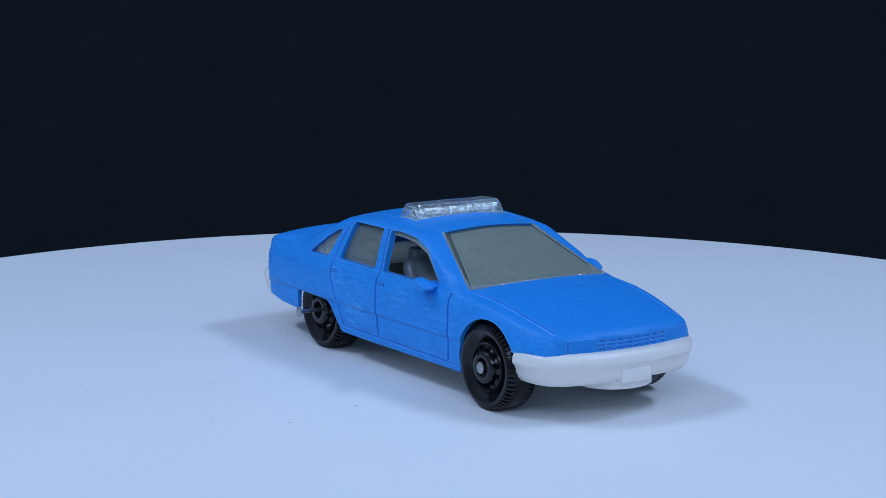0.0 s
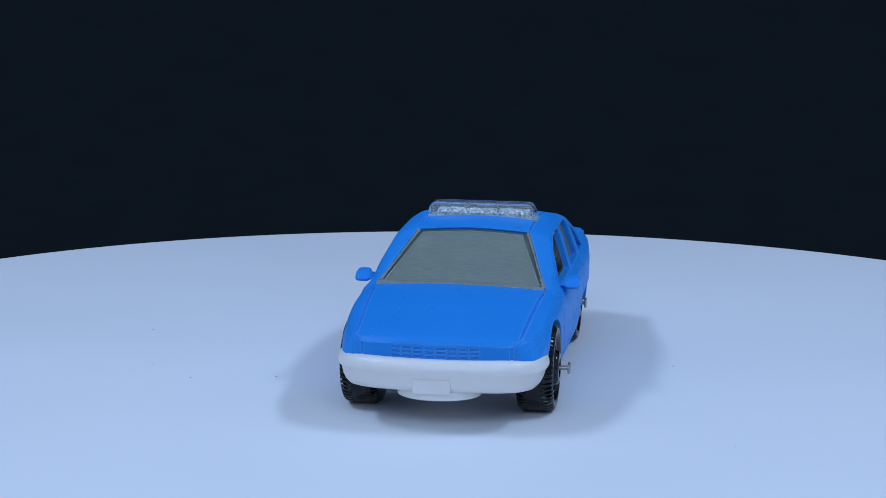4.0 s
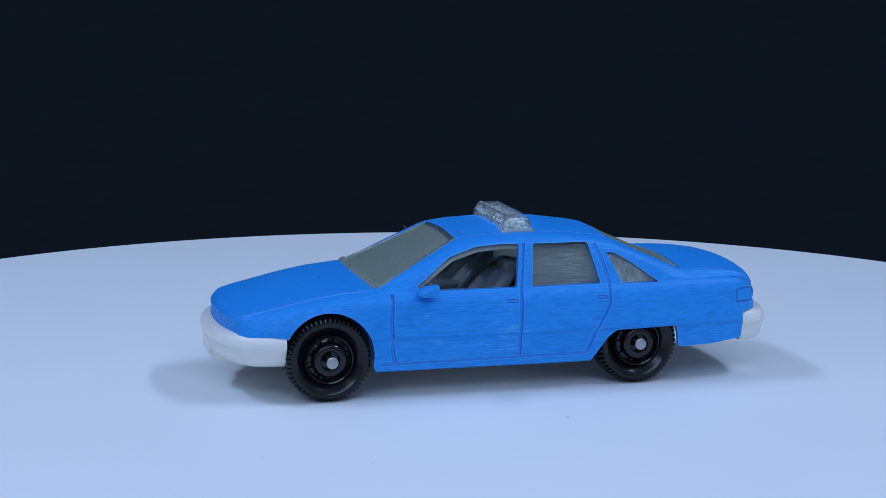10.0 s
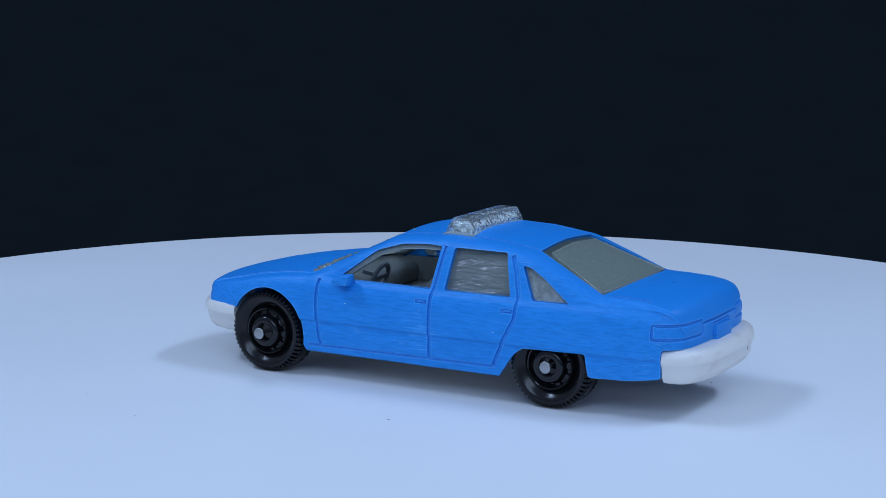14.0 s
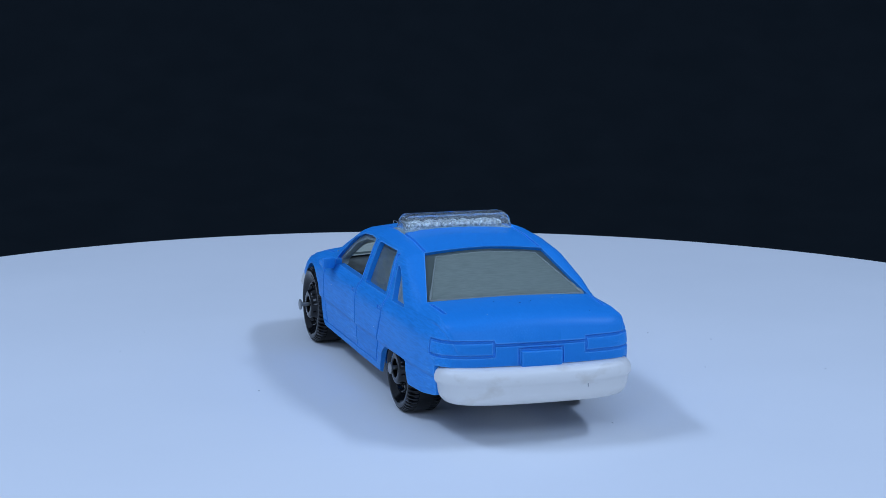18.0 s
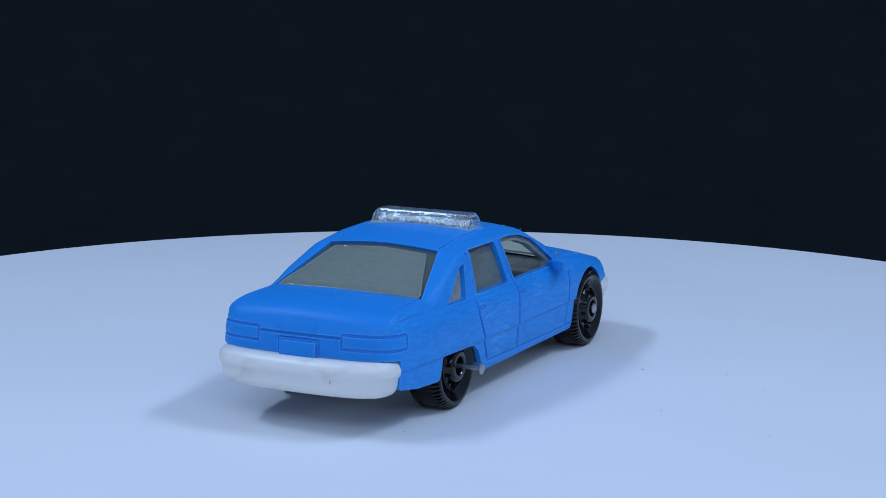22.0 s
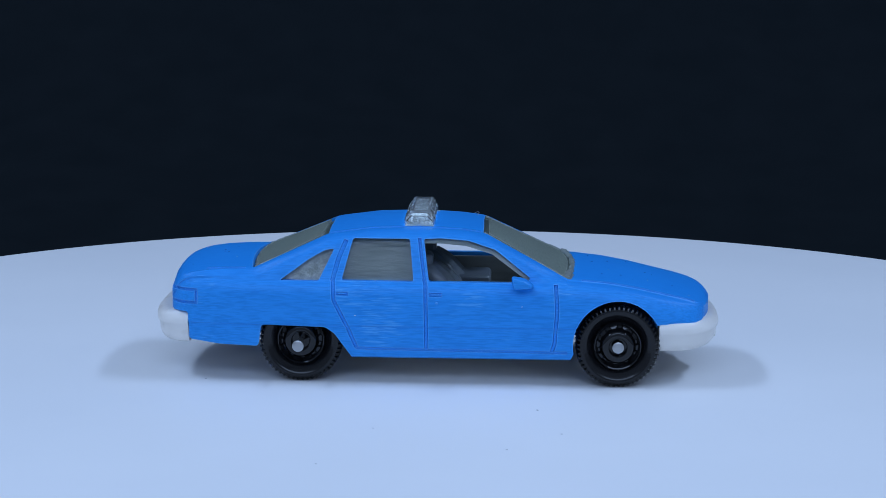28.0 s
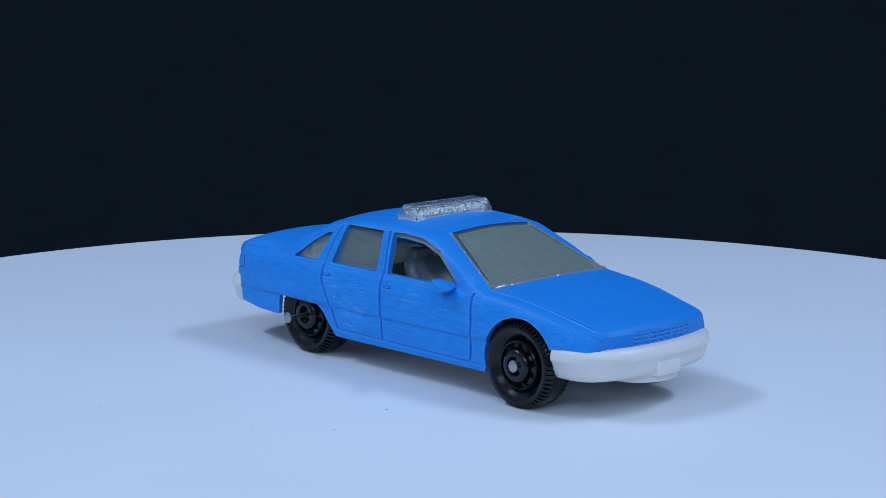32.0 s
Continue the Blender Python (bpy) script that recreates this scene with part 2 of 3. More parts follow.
def curve_through(keys, n):
    """A smooth line through the keys that doesn't overshoot where they lie close together."""
    k = [Vector(p) for p in keys]
    k = [k[0] * 2 - k[1]] + k + [k[-1] * 2 - k[-2]]
    t = [0.0]
    for a, b in zip(k, k[1:]):
        t.append(t[-1] + max(1e-6, (b - a).length) ** 0.5)
    out = []
    for i in range(1, len(k) - 2):
        p0, p1, p2, p3 = k[i - 1:i + 3]
        t0, t1, t2, t3 = t[i - 1:i + 3]
        for j in range(n):
            u = t1 + (t2 - t1) * j / n
            a1 = p0 * ((t1 - u) / (t1 - t0)) + p1 * ((u - t0) / (t1 - t0))
            a2 = p1 * ((t2 - u) / (t2 - t1)) + p2 * ((u - t1) / (t2 - t1))
            a3 = p2 * ((t3 - u) / (t3 - t2)) + p3 * ((u - t2) / (t3 - t2))
            b1 = a1 * ((t2 - u) / (t2 - t0)) + a2 * ((u - t0) / (t2 - t0))
            b2 = a2 * ((t3 - u) / (t3 - t1)) + a3 * ((u - t1) / (t3 - t1))
            out.append(b1 * ((t2 - u) / (t2 - t1)) + b2 * ((u - t1) / (t2 - t1)))
    out.append(k[-2])
    return out


def section(x, inset, drop):
    w, ye, ze, zc = form_at(x)
    zb = 3.85 - drop
    z8 = min(15.05, ze - 0.65)
    y8 = w - 1.05
    g = min(1.0, max(0.0, (ze - 15.5) / 3.0))
    z10 = max(z8 + (ze - z8) * 0.6, ze - 0.9)
    y10 = (ye + (y8 - ye) * 0.4) * (1 - g) + (y8 - (z10 - z8) * 0.385) * g
    y10 = max(y10, ye + 0.4)
    m = z8 - 1.6
    keys = [(w - 0.75, zb + 0.2), (w - 0.62, zb + 0.9), (w - 0.32, 7.0), (w - 0.26, 8.48), (w - 0.06, 8.66), (w - 0.01, 8.9 + (m - 8.9) * 0.35), (w, 8.9 + (m - 8.9) * 0.65),
            (w - 0.18, m), (w - 0.5, z8 - 0.75), (y8, z8), ((y8 + y10) / 2 + 0.12, (z8 + z10) / 2), (y10, z10),
            (ye + (y10 - ye) * 0.55, ze - 0.22), (ye, ze)]
    half = [Vector((0, zb - 0.3)), Vector((w - 3, zb - 0.15)), Vector((w - 1.1, zb - 0.05))] + curve_through(keys, 4)
    for k in range(1, 9):
        t = k / 8
        half.append(Vector((ye * (1 - t), zc - (zc - ze) * (1 - t) ** 2)))
    out = []
    for p in half:
        y, z = p
        if inset:
            y = max(0.0, y - inset * (1 if y > 3 else 0))
            z = z - inset * 0.95 * min(1.0, max(0.0, (z - 12.0) / 2.5))
        out.append((y, z))
    return out


def shell(inset=0.0, drop=0.0, x0=-43.0, x1=37.0):
    """The closed form of the car, drawn in by inset."""
    xs = [x1]
    while xs[-1] > x0 + 0.75:
        xs.append(xs[-1] - (0.3 if xs[-1] > x1 - 2.3 or xs[-1] < x0 + 2.6 else 0.75))
    xs.append(x0)
    loops = []
    for k, x in enumerate(xs):
        half = section(x, inset, drop)
        loop = [(x + bow(x, y), y, z) for y, z in half]
        loop += [(x + bow(x, y), -y, z) for y, z in half[-2:0:-1]]
        loops.append(loop)
    bm = rings(loops, caps=False)
    m = 14
    for x in (xs[0], xs[-1]):
        half = section(x, inset, drop)
        rows = [[bm.verts.new((x + bow(x, y * (1 - 2 * j / m)), y * (1 - 2 * j / m), z)) for j in range(m + 1)] for y, z in half[1:-1]]
        tips = [bm.verts.new((x, 0, half[0][1])), bm.verts.new((x, 0, half[-1][1]))]
        for a, b in zip(rows, rows[1:]):
            for j in range(m):
                bm.faces.new((a[j], a[j + 1], b[j + 1], b[j]))
        for tip, row in ((tips[0], rows[0]), (tips[1], rows[-1])):
            for j in range(m):
                bm.faces.new((tip, row[j], row[j + 1]))
    bmesh.ops.remove_doubles(bm, verts=bm.verts[:], dist=1e-4)
    return finish(bm)


from mathutils.bvhtree import BVHTree

_form = shell()
TREE = BVHTree.FromBMesh(_form)
_form.free()


def skin(p, n):
    """The point of the outer form met from outside p along -n."""
    n = Vector(n).normalized()
    hit = TREE.ray_cast(Vector(p) + n * 80, -n)
    return hit[0] if hit[0] else Vector(p)


def groove(path, n, width=0.6, depth=0.36, closed=False, out=0.6, fine=1.2):
    """A cutter that follows the skin along a path."""
    n = Vector(n).normalized()
    pts = [Vector(p) for p in path] + ([Vector(path[0])] if closed else [])
    dense = []
    for a, b in zip(pts, pts[1:]):
        m = max(1, int((b - a).length / fine))
        dense += [a.lerp(b, i / m) for i in range(m)]
    if not closed:
        dense.append(pts[-1])
    on = [skin(p, n) for p in dense]
    loops = []
    for i, p in enumerate(on):
        a = on[i - 1] if (i or closed) else p
        b = on[(i + 1) % len(on)] if (i + 1 < len(on) or closed) else p
        side = (b - a).cross(n).normalized() * width / 2
        loops.append([p - side * 0.5 - n * depth, p + side * 0.5 - n * depth, p + side * 0.85 - n * depth * 0.35, p + side, p + side + n * out,
                      p - side + n * out, p - side, p - side * 0.85 - n * depth * 0.35])
    if closed:
        loops.append(loops[0])
        bm = rings(loops, caps=False)
        bmesh.ops.remove_doubles(bm, verts=bm.verts[:], dist=1e-5)
        return finish(bm)
    return rings(loops)


def ring_groove(on, normals, width, depth, out=0.6):
    """A closed cutter along points of the skin, each with its own normal."""
    loops = []
    for i, (p, n) in enumerate(zip(on, normals)):
        side = (on[(i + 1) % len(on)] - on[i - 1]).cross(n).normalized() * width / 2
        loops.append([p - side * 0.5 - n * depth, p + side * 0.5 - n * depth, p + side, p + side + n * out, p - side + n * out, p - side])
    loops.append(loops[0])
    bm = rings(loops, caps=False)
    bmesh.ops.remove_doubles(bm, verts=bm.verts[:], dist=1e-5)
    return finish(bm)


def tail_lamp_line(s):
    """The tail lamp's outline, from the tail round the corner on to the side."""
    top, low = 13.42, 11.54
    path = []
    for z, way in ((top, 1), (low, -1)):
        run = [((-38.3, s * y, z), (-1, 0, 0)) for y in (6.3, 7.1, 7.9, 8.7)]
        for k in range(13):
            q = radians(7.5 * k)
            run.append(((-38.3, s * 9.5, z), (-math.cos(q), s * math.sin(q), 0)))
        path += run[::way]
        if way > 0:
            path += [((-38.3, s * 9.5, z - d), (0, s, 0)) for d in (0.6, 1.25)]
    path += [((-38.3, s * 6.3, low + d), (-1, 0, 0)) for d in (0.6, 1.25)]
    normals = [Vector(n) for p, n in path]
    return ring_groove([skin(p, n) for p, n in path], normals, 0.46, 0.28)


def both(fn):
    """A cutter and its mirror image."""
    a, b = fn(1), fn(-1)
    return merge(a, b)


# window outlines on the side, (x, z)
FRONT_WINDOW = rounded([(10.2, 15.75), (5.1, 19.6), (1.2, 20.8), (-2.8, 21.1), (-5.3, 21.0), (-4.5, 15.05), (9.6, 15.05)], 0.35)
REAR_WINDOW = rounded([(-7.35, 21.0), (-15.6, 20.95), (-17.15, 15.1), (-6.7, 15.05)], 0.4)
QUARTER_WINDOW = rounded([(-18.3, 19.5), (-19.6, 19.3), (-22.0, 17.95), (-26.1, 15.0), (-20.5, 14.95)], 0.35)
# windshield and back window as seen along their normals: corners (along slope, y)
SCREEN_N = Vector((0.456, 0, 0.89))
BACK_N = Vector((-0.42, 0, 0.907))


def sloped(corners, n, lo, hi):
    n = Vector(n)
    return rings([[Vector(c) + n * lo for c in corners], [Vector(c) + n * hi for c in corners]])


def screen_outline(grow=0.0):
    g = grow
    low = [(15.75 + 0.9 * (1 - (k / 3) ** 2) + g, 12.15 * k / 3 + (g if k > 0 else -g) * (1 if k == 3 else 0) * 1.0, 15.45) for k in (-3, -2, -1, 0, 1, 2, 3)]
    low = [(x, (abs(y) + g * (abs(y) > 12)) * (1 if y > 0 else -1) if y else 0, z) for x, y, z in low]
    return low + [(3.3 - g, 8.35 + g, 21.6), (3.1 - g, 0, 21.75), (3.3 - g, -8.35 - g, 21.6)]


def back_outline(grow=0.0):
    g = grow
    low = [(-30.2 - 0.6 * (1 - (k / 3) ** 2) - g, (11.45 + g) * k / 3, 16.3) for k in (3, 2, 1, 0, -1, -2, -3)]
    return low + [(-19.4 + g, -8.55 - g, 21.15), (-19.1 + g, 0, 21.3), (-19.4 + g, 8.55 + g, 21.15)]


def side_cut(outline, lo=7.0, hi=20.0):
    return both(lambda s: prism([(x, z) for x, z in outline], "y", min(s * lo, s * hi), max(s * lo, s * hi)))


def grow_outline(outline, g):
    c = Vector((sum(p[0] for p in outline) / len(outline), sum(p[1] for p in outline) / len(outline)))
    return [tuple(Vector(p) + (Vector(p) - c).normalized() * g) for p in outline]


# ---- the toy car ----
car = thing("toy_car", "blue plastic toy police sedan with white bumpers on the turntable", "toy car")

arch_front = [(22.85 + 6.42 * math.cos(a), 6.15 + 6.55 * math.sin(a)) for a in [radians(192 - 5.0 * i) for i in range(34)]]
arch_front = [(16.0, 0.0), (16.15, 3.9)] + arch_front + [(29.05, 9.3), (50.0, 9.5), (50.0, 0.0)]
arch_rear = rounded([(-14.6, 0.0), (-15.5, 3.7), (-18.1, 7.4), (-19.5, 8.35), (-28.8, 8.55), (-29.25, 5.3), (-34.9, 5.45), (-39.45, 6.1), (-39.55, 10.2), (-50.0, 10.2), (-50.0, 0.0)], 0.5)


def panel_lines():
    lines = []
    for s in (1, -1):
        n = (0, s, 0)
        lines.append(groove([(13.84, 0, 14.9), (14.08, 0, 11.1), (13.76, 0, 6.2), (13.4, 0, 5.05)], n))
        lines.append(groove([(15.6, 0, 4.95), (-15.0, 0, 5.25)], n, 0.4, 0.22))
        lines.append(groove([(-5.2, 0, 15.5), (-4.95, 0, 14.6), (-4.75, 0, 5.15)], n))
        lines.append(groove([(-18.4, 0, 15.5), (-18.2, 0, 12.3), (-16.5, 0, 9.0), (-14.9, 0, 5.35)], n))
        lines.append(groove([(-5.95, 0, 21.1), (-5.55, 0, 18.2), (-5.1, 0, 15.2)], n, 0.5, 0.3))
        lines.append(groove([(-16.6, 0, 20.7), (-17.6, 0, 18.3), (-18.5, 0, 15.0)], n, 0.75, 0.28))
        for hx in (-17.0, -3.5):
            lines.append(groove([(hx + 0.9, 0, 13.35), (hx - 0.9, 0, 13.35)], n, 0.62, 0.2))
        up = (0, 0, 1)
        lines.append(groove([(2.9, s * 8.3, 0), (-19.0, s * 8.4, 0)], up, 0.46, 0.34))
        lines.append(groove([(17.6, s * 12.05, 0), (26.0, s * 11.5, 0), (34.0, s * 11.0, 0)], up, 0.46, 0.34))
        lines.append(groove([(-31.4, s * 11.3, 0), (-37.0, s * 11.05, 0)], up, 0.46, 0.34))
        lines.append(groove([(0, s * 10.0, 11.5), (0, s * 10.0, 9.6)], (1, 0, 0), 0.5, 0.16))
        lines.append(tail_lamp_line(s))
    lines.append(groove([(0, 6.2, 12.95), (0, -6.2, 12.95)], (-1, 0, 0), 0.46, 0.34))
    lines.append(groove([(0, -3.0, 10.3), (0, -3.0, 12.4), (0, 3.0, 12.4), (0, 3.0, 10.3)], (-1, 0, 0), 0.34, 0.24))
    for row in range(3):
        for col in range(8):
            y = -5.25 + col * 1.5
            z = 11.2 - row * 0.56
            lines.append(groove([(0, y - 0.6, z), (0, y + 0.6, z)], (1, 0, 0), 0.32, 0.2))
    return lines[:-24] + [merge(*lines[-24:])]


body_mesh = carve(
    shell(),
    ("DIFFERENCE", prism(arch_front, "y", -20, 20)),
    ("DIFFERENCE", prism(arch_rear, "y", -20, 20)),
    ("DIFFERENCE", shell(0.75, 1.5, -41.8, 35.4)),
    ("DIFFERENCE", side_cut(FRONT_WINDOW)),
    ("DIFFERENCE", side_cut(REAR_WINDOW)),
    ("DIFFERENCE", side_cut(QUARTER_WINDOW)),
    ("DIFFERENCE", sloped(screen_outline(), SCREEN_N, -2.5, 6)),
    ("DIFFERENCE", sloped(back_outline(), BACK_N, -2.5, 6)),
    *[("DIFFERENCE", g) for g in panel_lines()])
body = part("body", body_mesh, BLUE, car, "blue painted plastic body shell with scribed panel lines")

# glazing: one resin pane behind each opening
def glazing(name, cutter, outer, inner, material, label, hole=None):
    cuts = [("DIFFERENCE", shell(inner, 2.5, -41.0, 34.5)), ("INTERSECT", cutter)]
    if hole:
        cuts.append(("DIFFERENCE", hole))
    me = carve(shell(outer, 1.5, -41.5, 35.0), *cuts)
    pane = part(name, me, material, car, label)
    pane.visible_shadow = False
    return pane


screen = glazing("windshield", sloped(screen_outline(0.7), SCREEN_N, -3.5, 6), 0.34, 0.85, EDGE_RESIN, "clear-edged grey resin windshield", sloped(screen_outline(-1.3), SCREEN_N, -4.5, 7))
rear = glazing("back_window", sloped(back_outline(0.6), BACK_N, -3.5, 6), 0.45, 0.95, EDGE_RESIN, "clear-edged grey resin rear window", sloped(back_outline(-0.85)[:7] + back_outline(-1.6)[7:], BACK_N, -4.5, 7))
for owner, cutter in ((screen, sloped(screen_outline(-1.0), SCREEN_N, -3.5, 6)), (rear, sloped(back_outline(-0.55)[:7] + back_outline(-1.3)[7:], BACK_N, -3.5, 6))):
    me = carve(shell(0.12, 1.5, -41.5, 35.0), ("DIFFERENCE", shell(0.5, 2.5, -41.0, 34.5)), ("INTERSECT", cutter))
    pane = part("pane", me, SCREEN, owner, "frosted grey resin pane with fine streaks")
    pane.visible_shadow = False


def resin_bead(outline, n, owner, low):
    """An uneven bead of clear resin along the edge of a pane; the thinnest stand for its highlight."""
    pts = [skin(p, n) - Vector(n) * 0.12 for p in outline]
    dense = []
    for a, b in zip(pts, pts[1:]):
        m = max(2, int((b - a).length / 0.45))
        dense += [a.lerp(b, i / m) for i in range(m)]
    dense.append(pts[-1])
    loops = []
    for i, p in enumerate(dense):
        ahead = (dense[min(i + 1, len(dense) - 1)] - dense[max(i - 1, 0)]).normalized()
        side = ahead.cross(Vector(n)).normalized()
        rad = low * random.uniform(0.6, 1.25)
        if min(i, len(dense) - 1 - i) < 6:
            rad *= 1.45
        loops.append([p + (side * math.cos(q) * 1.25 + Vector(n) * math.sin(q)) * rad * random.uniform(0.82, 1.18) for q in [2 * math.pi * k / 8 for k in range(8)]])
    part("resin_bead", rings(loops), BEAD, owner, "glossy bead of clear resin", smooth=60)


edge = screen_outline(-0.22)
resin_bead(edge[:7], SCREEN_N, screen, 0.34)
resin_bead([edge[6], edge[7]], SCREEN_N, screen, 0.15)
resin_bead([edge[0], edge[9]], SCREEN_N, screen, 0.15)
# thin pale tube added in place of the highlight on the pane's border
edge = screen_outline(-1.05)
resin_bead(edge[6:] + edge[:1], SCREEN_N, screen, 0.1)
edge = back_outline(-0.55)[:7] + back_outline(-1.3)[7:]
resin_bead(edge[:7], BACK_N, rear, 0.13)
# same thin tube for the bright border line of the rear pane
resin_bead(edge[6:] + edge[:1], BACK_N, rear, 0.1)
for s in (1, -1):
    lo, hi = min(s * 6, s * 20), max(s * 6, s * 20)
    glazing("side_window", prism(grow_outline(REAR_WINDOW, 0.5), "y", lo, hi), 0.6, 1.3, FROST, "streaky grey resin side window")
    glazing("quarter_window", prism(grow_outline(QUARTER_WINDOW, 0.4), "y", lo, hi), 0.6, 1.3, GRAIN, "rough grey resin quarter window")

# the front side windows are open, with a resin lip under the pillar and the roof edge
LIP = rounded([(8.6, 14.0), (9.3, 15.6), (4.6, 18.9), (0.9, 20.0), (-2.8, 20.3), (-6.6, 20.3), (-6.6, 14.0)], 0.35)
for s in (1, -1):
    lo, hi = min(s * 6, s * 20), max(s * 6, s * 20)
    me = carve(shell(0.45, 1.5, -41.5, 35.0), ("DIFFERENCE", shell(1.3, 2.5, -41.0, 34.5)),
               ("INTERSECT", prism(grow_outline(FRONT_WINDOW, 0.5), "y", lo, hi)), ("DIFFERENCE", prism(LIP, "y", lo - 1, hi + 1)))
    part("window_lip", me, LINER, car, "grey resin lip round the open side window")

# bumpers and chassis
def bumper(x_mid, x_end, y_end, z_top, z_bot, way, thick, curve=2.6, rise=0.0, inward=0.4):
    """A wrap-round bumper: a profile carried along a bowed path."""
    loops = []
    m = 72
    for i in range(m + 1):
        a = -1 + 2 * i / m
        ang = a * math.pi / 2
        ex = 2.0 / curve
        px = x_end + (x_mid - x_end) * abs(math.cos(ang)) ** ex
        py = y_end * abs(math.sin(ang)) ** ex * (1 if a > 0 else -1)
        out = Vector((way * abs(math.cos(ang)) ** (2 - ex) / abs(x_mid - x_end), math.sin(ang) / y_end)).normalized() if 0 < i < m else Vector((0, -1 if i == 0 else 1))
        low = z_bot + rise * math.cos(ang) ** 2
        h = z_top - low
        prof = [(-thick, z_top - 0.05), (-1.5, z_top), (-0.95, z_top - 0.1), (-0.5, z_top - 0.34), (-0.2, z_top - 0.7), (-0.04, z_top - 1.15), (0, z_top - 0.36 * h), (-0.1, z_top - 0.42 * h), (-0.36, z_top - 0.5 * h),
                (-0.42, z_top - 0.72 * h), (-0.6, low + 0.16 * h), (-1.0, low + 0.05 * h), (-1.6, low), (-thick, low)]
        tuck = math.sin(ang) ** 4
        prof = [(d - inward * tuck * max(0.0, (z_top - 0.42 * h - z) / h), z) for d, z in prof]
        loops.append([(px + out.x * d, py + out.y * d, z) for d, z in prof])
    return rings(loops)


front_bumper = part("front_bumper", bumper(38.5, 28.85, 14.25, 9.8, 5.0, 1, 3.4, 2.75, 0.45, 1.0), WHITE_PLASTIC, car, "white plastic wrap-round front bumper")
part("front_plate", block(36.4, 38.25, -2.8, 2.3, 5.3, 7.3, 0.3), WHITE_PLASTIC, front_bumper)
part("chin", prism([(33.0 + 4.7 * math.sin(math.pi * k / 24), -5.6 * math.cos(math.pi * k / 24)) for k in range(25)], "z", 4.35, 5.5), WHITE_PLASTIC, front_bumper)
rear_bumper = part("rear_bumper", bumper(-45.5, -39.6, 13.35, 10.17, 5.35, -1, 3.0, 2.9), STAINED_WHITE, car, "white plastic rear bumper with brownish stains and small scuffs")
part("rear_plate", block(-43.62, -42.4, -2.75, 2.75, 9.5, 12.1, 0.22), BLUE, body, "blue number plate panel")
part("chassis", merge(block(-38.0, 33.0, -4.2, 4.2, 5.6, 8.6, 0.4), block(-14.0, 13.4, -10.2, 10.2, 4.2, 6.0, 0.3)), WHITE_PLASTIC, car, "white plastic base plate")

# wheel wells close the arches on the inside
for s in (1, -1):
    for x0, x1, y in ((15.7, 29.6, 7.6), (-30.2, -14.4, 7.0)):
        well = merge(block(x0, x1, *sorted((s * (y - 0.7), s * y)), 6.2, 12.6, 0.1),
                     block(*((x0 - 0.6, x0) if x0 > 0 else (x1, x1 + 0.6)), *sorted((s * y, s * 12.6)), 4.6, 10.5, 0.1))
        part("wheel_well", well, BLUE, body)

# wheels
def tyre_mesh():
    n = 212
    prof = [(3.5, 4.0), (3.75, 4.2), (4.05, 4.42), (4.4, 4.72), (4.75, 4.98), (5.0, 5.1), (5.25, 5.12), (5.45, 5.06), (5.8, 4.9), (5.95, 4.6), (6.1, 4.3), (6.1, 3.6), (6.02, 3.5), (6.08, 2.5), (6.02, 1.5), (6.1, 1.4),
            (6.1, 0.7), (5.95, 0.45), (5.6, 0.1), (5.0, 0.0), (3.5, 0.2), (3.5, 1.0)]

    def wave(i, k, r, y):
        if k in (8, 9, 10, 11) or k in (15, 16, 17):
            if i % 4 in (0, 1):
                return r - (0.14 if k in (10, 11, 15, 16) else 0.24), y - (0.2 if k < 12 else -0.16)
        return r, y
    loops = []
    for k, (r, y) in enumerate(prof):
        loops.append([])
        for i in range(n):
            rr, yy = wave(i, k, r, y)
            a = 2 * math.pi * (i + (0.35 if i % 2 else 0)) / n
            loops[-1].append((rr * math.cos(a), yy, rr * math.sin(a)))
    loops.append(loops[0])
    bm = rings(loops, caps=False)
    bmesh.ops.remove_doubles(bm, verts=bm.verts[:], dist=1e-5)
    return finish(bm)


def rim_mesh():
    prof = [(0.05, 0.6), (3.56, 0.6), (3.56, 4.2), (3.5, 4.62), (3.38, 4.75), (3.24, 4.68), (3.14, 4.4), (3.08, 4.3), (2.98, 4.34), (2.62, 4.42), (2.5, 4.55), (2.4, 4.85), (2.3, 5.18), (2.16, 5.36), (2.0, 5.44),
            (1.5, 5.5), (1.36, 5.46), (1.28, 5.36), (1.24, 4.6), (0.05, 4.6)]

    def wave(i, k, r, y):
        if k in (7, 8, 9) and i % 10 in (3, 4, 5, 6):
            return r, y - 0.32
        if k in (10, 11) and i % 10 in (4, 5):
            return r - 0.12, y - 0.12
        return r, y
    return lathe(prof, 100, wave)


def wheel(x, s, outer, pin):
    mid = outer - 2.57
    hub = part("wheel", moved(rim_mesh(), Matrix.Translation((0, -2.55, 0))), RIM, car, "gloss black plastic wheel with ten holes")
    hub.location = (x * MM, s * mid * MM, 6.1 * MM)
    hub.rotation_euler = (0, radians(17 * x), math.pi if s < 0 else 0)
    part("tyre", moved(tyre_mesh(), Matrix.Translation((0, -2.55, 0))), TYRE, hub, "black rubber tyre with a lugged shoulder")
    head = pin - mid
    p = merge(lathe([(0.02, -2), (0.32, -2), (0.32, head - 0.3), (0.02, head - 0.3)], 20),
              lathe([(0.02, head - 0.32), (0.74, head - 0.32), (0.83, head - 0.22), (0.83, head - 0.1), (0.73, head - 0.02), (0.45, head), (0.02, head)], 28))
    part("axle_pin", p, STEEL, hub, "steel axle pin with a flat head")
    return hub


